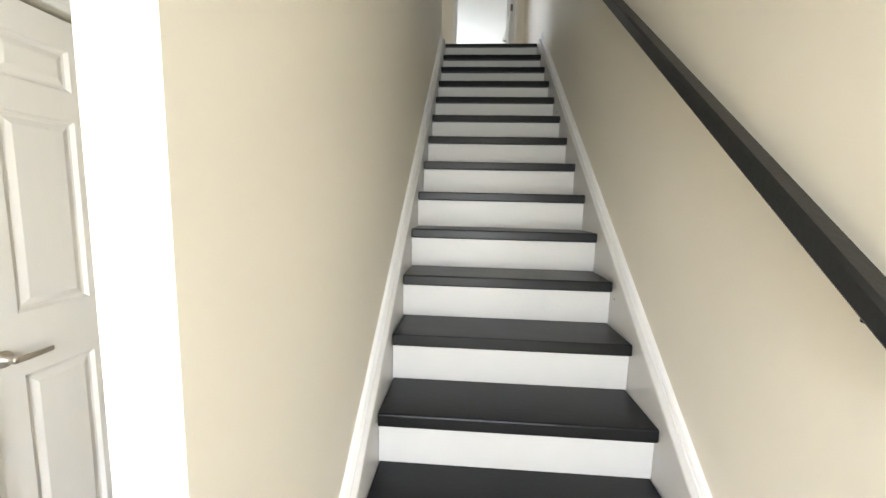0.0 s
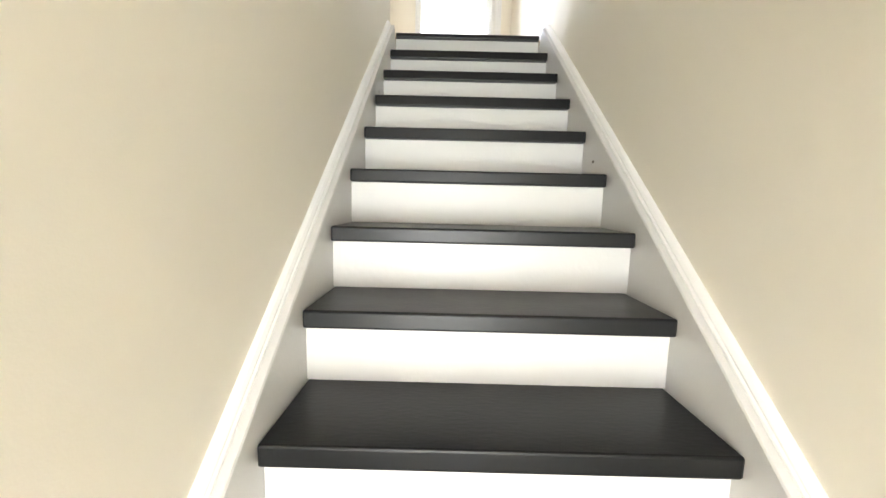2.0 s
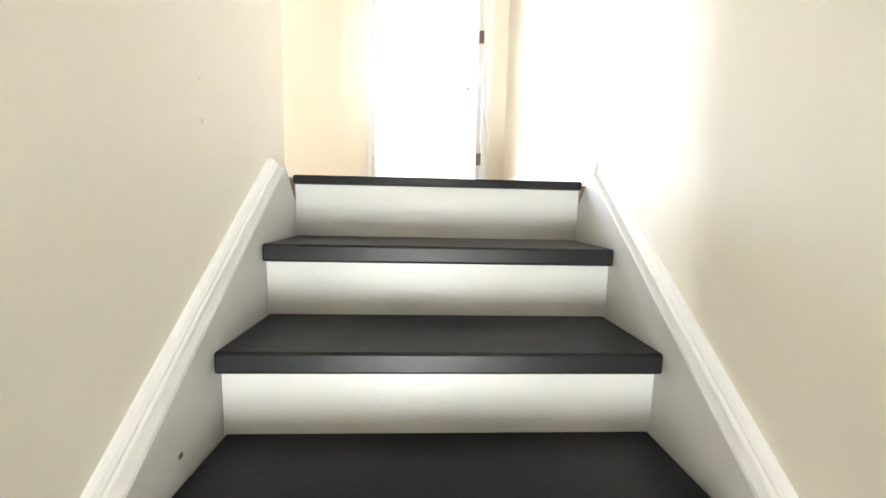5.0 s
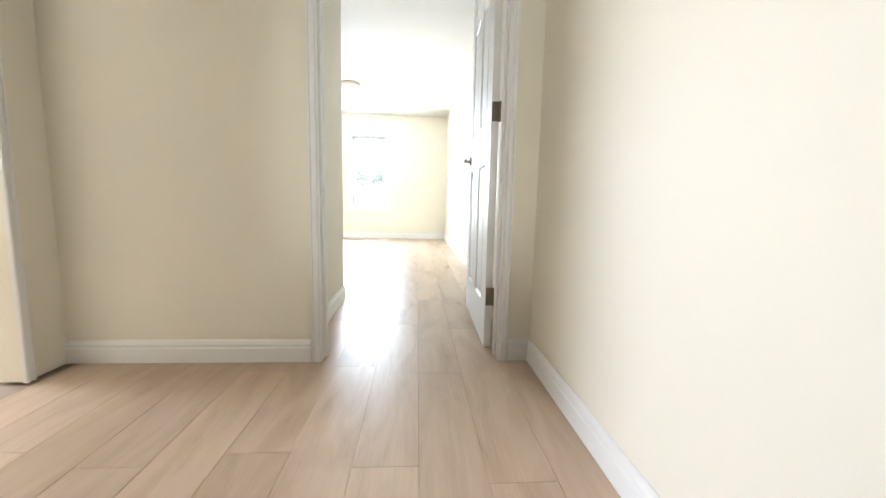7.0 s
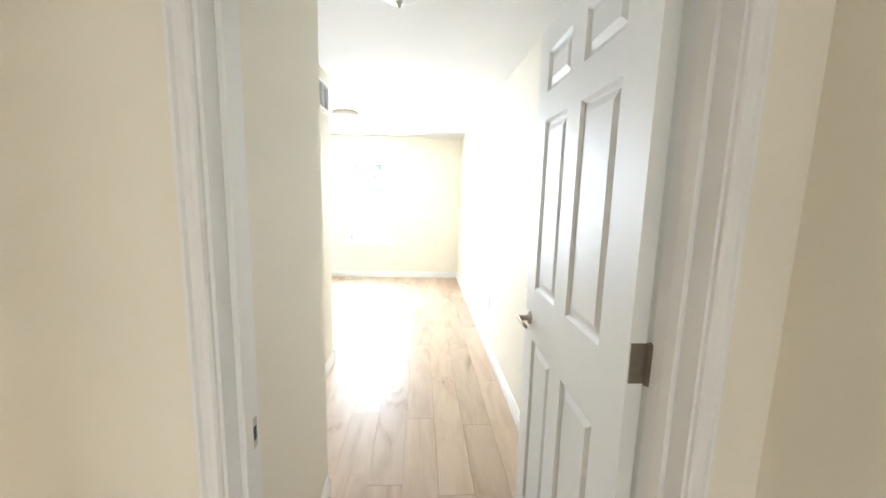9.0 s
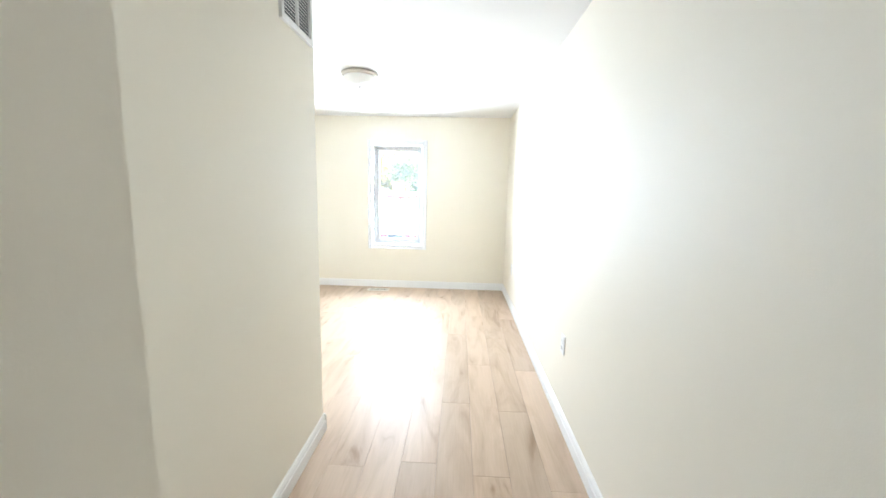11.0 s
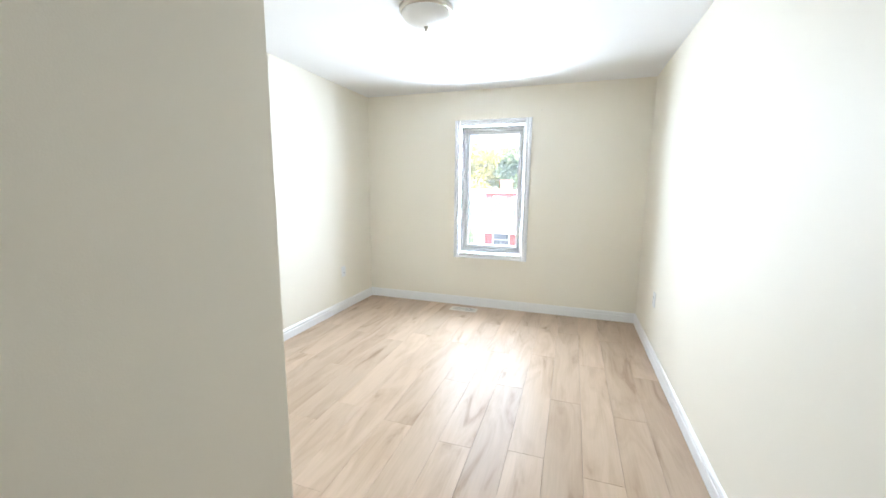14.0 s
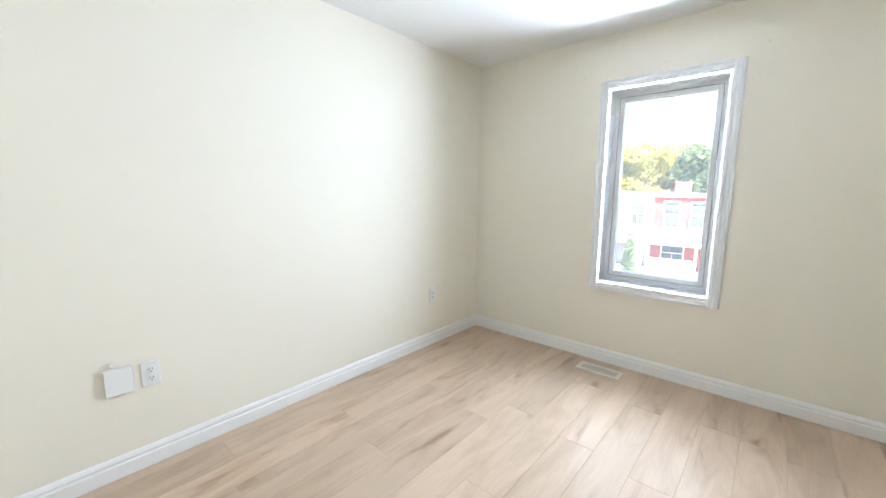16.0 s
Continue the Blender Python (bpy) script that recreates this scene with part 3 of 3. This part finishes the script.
boxes("pavement", CONCRETE, "pale concrete sidewalk beside the road", "pavement", (-80, 80, 23, 25, STREET - 0.1, STREET + 0.14))


def sash_window(parent, x, y, z, w, h):
    bm = bmesh.new()
    for q in ((x - w / 2 - 0.1, x - w / 2, z - 0.1, z + h + 0.12), (x + w / 2, x + w / 2 + 0.1, z - 0.1, z + h + 0.12), (x - w / 2, x + w / 2, z + h, z + h + 0.12),
              (x - w / 2, x + w / 2, z - 0.1, z), (x - w / 2, x + w / 2, z + h / 2 - 0.03, z + h / 2 + 0.03), (x - 0.02, x + 0.02, z, z + h / 2 - 0.03)):
        box(bm, q[0], q[1], y - 0.08, y + 0.02, q[2], q[3])
    wf = part("window", bm, EXTTRIM, parent, "white framed sash window")
    bm = bmesh.new()
    box(bm, x - w / 2, x + w / 2, y - 0.03, y + 0.01, z, z + h)
    part("pane", bm, EXTPANE, wf)


def row_house(x0, x1, mat, label, wins, y=36.0, h=5.8, chimney=None):
    e = holder("house", label, "house", at=(0, 0, STREET))
    bm = bmesh.new()
    box(bm, x0, x1, y, y + 9, 0, h)
    part("wall", bm, mat, e)
    bm = bmesh.new()
    box(bm, x0 - 0.02, x1 + 0.02, y - 0.25, y + 9.1, h, h + 0.22)
    part("roof", bm, EXTTRIM, e, "flat roof with a white cornice")
    if chimney is not None:
        bm = bmesh.new()
        box(bm, chimney - 0.45, chimney + 0.45, y + 1.2, y + 2.0, h + 0.2, h + 1.0)
        box(bm, chimney - 0.5, chimney + 0.5, y + 1.15, y + 2.05, h + 1.0, h + 1.1)
        part("chimney", bm, RED, e, "red brick chimney")
    for wx in wins:
        sash_window(e, wx, y, 3.45, 0.85, 1.7)
    bm = bmesh.new()
    v = box(bm, x0 + 0.03, x1 - 0.03, y - 2.0, y, 2.55, 2.75)
    v[6].co.z += 0.55
    v[7].co.z += 0.55
    part("porch_roof", bm, ROOF, e, "grey shingled porch roof")
    bm = bmesh.new()
    box(bm, x0 + 0.05, x1 - 0.05, y - 2.02, y - 1.9, 2.3, 2.56)
    part("porch_beam", bm, EXTTRIM, e)
    bm = bmesh.new()
    box(bm, x0 + 0.05, x1 - 0.05, y - 2.0, y, 0, 0.45)
    part("porch_deck", bm, CONCRETE, e)
    for px in (x0 + 0.2, (x0 + x1) / 2 + 0.4, x1 - 0.2):
        bm = bmesh.new()
        box(bm, px - 0.07, px + 0.07, y - 1.98, y - 1.84, 0.45, 2.3)
        part("post", bm, EXTTRIM, e)
    bm = bmesh.new()
    for zz in (0.6, 1.3):
        box(bm, x0 + 0.2, (x0 + x1) / 2 + 0.4, y - 1.94, y - 1.88, zz, zz + 0.07)
    rl = part("porch_rail", bm, EXTTRIM, e)
    n = int(((x0 + x1) / 2 + 0.2 - x0) / 0.16)
    for i in range(n):
        bm = bmesh.new()
        bx = x0 + 0.3 + i * 0.16
        box(bm, bx - 0.02, bx + 0.02, y - 1.93, y - 1.89, 0.67, 1.3)
        part("baluster", bm, EXTTRIM, rl)
    sash_window(e, x0 + 1.4, y, 0.95, 1.3, 1.2)
    bm = bmesh.new()
    box(bm, x1 - 1.5, x1 - 0.6, y - 0.06, y + 0.02, 0.45, 2.5)
    part("door", bm, EXTTRIM, e, "white front door")
    return e


row_house(-7.2, -1.8, RED, "red painted two-storey row house with a covered porch", (-6.05, -4.4), chimney=-5.75, h=5.55)
row_house(-12.6, -7.2, GREYSIDE, "pale grey two-storey row house with a covered porch", (-8.25, -11.0), h=5.55)
row_house(-18.0, -12.6, CREAMSIDE, "cream two-storey row house with a covered porch", (-14.0, -16.6))
row_house(-1.8, 3.6, CREAMSIDE, "cream two-storey row house beside the red one", (-0.7, 2.3))



def leaves(bm, centre, rad, count, size, rng):
    for _ in range(count):
        d = Vector((rng.gauss(0, 1), rng.gauss(0, 1), rng.gauss(0, 1))).normalized()
        p = Vector(centre) + Vector((d.x * rad[0], d.y * rad[1], d.z * rad[2])) * (rng.random() ** 0.4)
        a = Vector((rng.gauss(0, 1), rng.gauss(0, 1), rng.gauss(0, 1))).normalized()
        b = a.orthogonal().normalized()
        s = size * rng.uniform(0.6, 1.3)
        bm.faces.new([bm.verts.new(p + q) for q in (a * s, b * s * 0.6, -a * s, -b * s * 0.6)])


def tree(x, y, h, spread, mat, label, seed):
    rng = random.Random(seed)
    e = holder("tree", label, "tree", at=(x, y, STREET))
    bm = bmesh.new()
    lathe(bm, ((0.32, 0), (0.24, 0.6), (0.20, h * 0.35), (0.12, h * 0.6), (0.04, h * 0.85)), (0, 0, 0), steps=10)
    for i in range(7):
        a = rng.uniform(0, 6.28)
        z = h * rng.uniform(0.35, 0.6)
        tip = Vector((math.cos(a) * spread * 0.8, math.sin(a) * spread * 0.8, z + h * 0.2))
        sweep(bm, ((-0.05, -0.05), (0.05, -0.05), (0.05, 0.05), (-0.05, 0.05)), (0, 0, z), tip, (0, 0, 1), (-math.sin(a), math.cos(a), 0))
    part("trunk", bm, BARK, e)
    bm = bmesh.new()
    for i in range(16):
        a, q = rng.uniform(0, 6.28), rng.uniform(0.1, 1.0)
        z = h * rng.uniform(0.45, 0.92)
        r = spread * (1.1 - 0.5 * z / h) * q
        k = spread * rng.uniform(0.28, 0.45)
        leaves(bm, (math.cos(a) * r, math.sin(a) * r, z), (k, k, k * 0.75), 300, 0.24, rng)
    part("crown", bm, mat, e)


tree(-12.5, 52, 11.5, 4.2, LEAF_Y, "tall yellow-green autumn tree behind the houses", 1)
tree(-6.5, 54, 11.0, 4.0, LEAF_G, "green leafy tree behind the houses", 2)
tree(-18.5, 53, 12.0, 4.5, LEAF_Y, "tall yellow-green autumn tree behind the houses", 3)
tree(-1.5, 52, 12.5, 4.4, LEAF_B, "dark green leafy tree behind the houses", 4)
tree(-25.5, 54, 11.5, 4.5, LEAF_G, "green leafy tree behind the houses", 5)
tree(-9.5, 58, 12.0, 5.0, LEAF_Y, "tall yellow-green autumn tree behind the houses", 7)
tree(-3.8, 60, 12.5, 5.0, LEAF_B, "dark green leafy tree behind the houses", 8)
tree(5.5, 55, 12.0, 4.5, LEAF_G, "green leafy tree behind the houses", 6)

shrub = holder("cedar_shrub", "narrow green cedar shrub in front of the porch", "shrub", at=(-7.45, 31.5, STREET))
rng = random.Random(9)
bm = bmesh.new()
for i in range(14):
    z = 0.2 + i * 0.22
    leaves(bm, (0, 0, z), (0.62 * (1 - i / 15) + 0.1, 0.62 * (1 - i / 15) + 0.1, 0.2), 120, 0.09, rng)
part("foliage", bm, LEAF_G, shrub)
bm = bmesh.new()
lathe(bm, ((0.07, 0), (0.03, 2.6)), (0, 0, 0), steps=8)
part("trunk", bm, BARK, shrub)

pole = holder("utility_pole", "weathered wooden utility pole carrying street wires", "utility pole", at=(-24.0, 26.0, STREET))
bm = bmesh.new()
lathe(bm, ((0.16, 0), (0.11, 8.0)), (0, 0, 0), steps=12)
box(bm, -0.06, 0.06, -1.0, 1.0, 7.2, 7.34)
part("post", bm, POLEWOOD, pole)
for za, yy, sag in ((7.3, -0.8, 1.5), (7.3, 0.8, 2.2), (5.6, 0.1, 2.2)):
    cu = bmesh.new()
    prev = None
    for i in range(25):
        u = i / 24
        p = Vector((48 * u, yy, za - sag * 4 * u * (1 - u)))
        ring = [cu.verts.new(p + Vector((0, 0.018 * math.cos(a), 0.018 * math.sin(a)))) for a in (0, 2.1, 4.2)]
        if prev:
            for j in range(3):
                cu.faces.new((prev[j], prev[(j + 1) % 3], ring[(j + 1) % 3], ring[j]))
        prev = ring
    part("wire", cu, EXTTRIM, pole, "pale overhead wire")

# ---- floor planks ----
rng = random.Random(5)
PW, PL = 0.182, 1.22
plank_meshes = {}


def plank(x0, x1, y0, y1):
    w, d = round(x1 - x0, 3), round(y1 - y0, 3)
    if (w, d) not in plank_meshes:
        bm = bmesh.new()
        g, c = 0.0004, 0.0008
        a = [bm.verts.new(p) for p in ((g, g, -0.012), (w - g, g, -0.012), (w - g, d - g, -0.012), (g, d - g, -0.012))]
        b = [bm.verts.new(p) for p in ((g, g, -c), (w - g, g, -c), (w - g, d - g, -c), (g, d - g, -c))]
        t = [bm.verts.new(p) for p in ((g + c, g + c, 0), (w - g - c, g + c, 0), (w - g - c, d - g - c, 0), (g + c, d - g - c, 0))]
        for lo, hi in ((a, b), (b, t)):
            for i in range(4):
                bm.faces.new((lo[i], lo[(i + 1) % 4], hi[(i + 1) % 4], hi[i]))
        bm.faces.new(t)
        plank_meshes[w, d] = mesh_of("plank", bm, PLANK)
    ob = new("plank", plank_meshes[w, d])
    ob.location = (x0, y0, 0)
    ob.parent = floor


col = 0
x = XB
while x > -2.46:
    xa = max(x - PW, -2.46)
    start = 0.122 if xa > -0.6 else (0.0 if xa > -1.5 else 4.03)
    y = start - (col * 0.47 % 1.0) * PL
    while y < FARY:
        ya, yb = max(y, start), min(y + PL, FARY)
        if yb - ya > 0.03:
            plank(xa, x, ya, yb)
        y += PL
    x -= PW
    col += 1
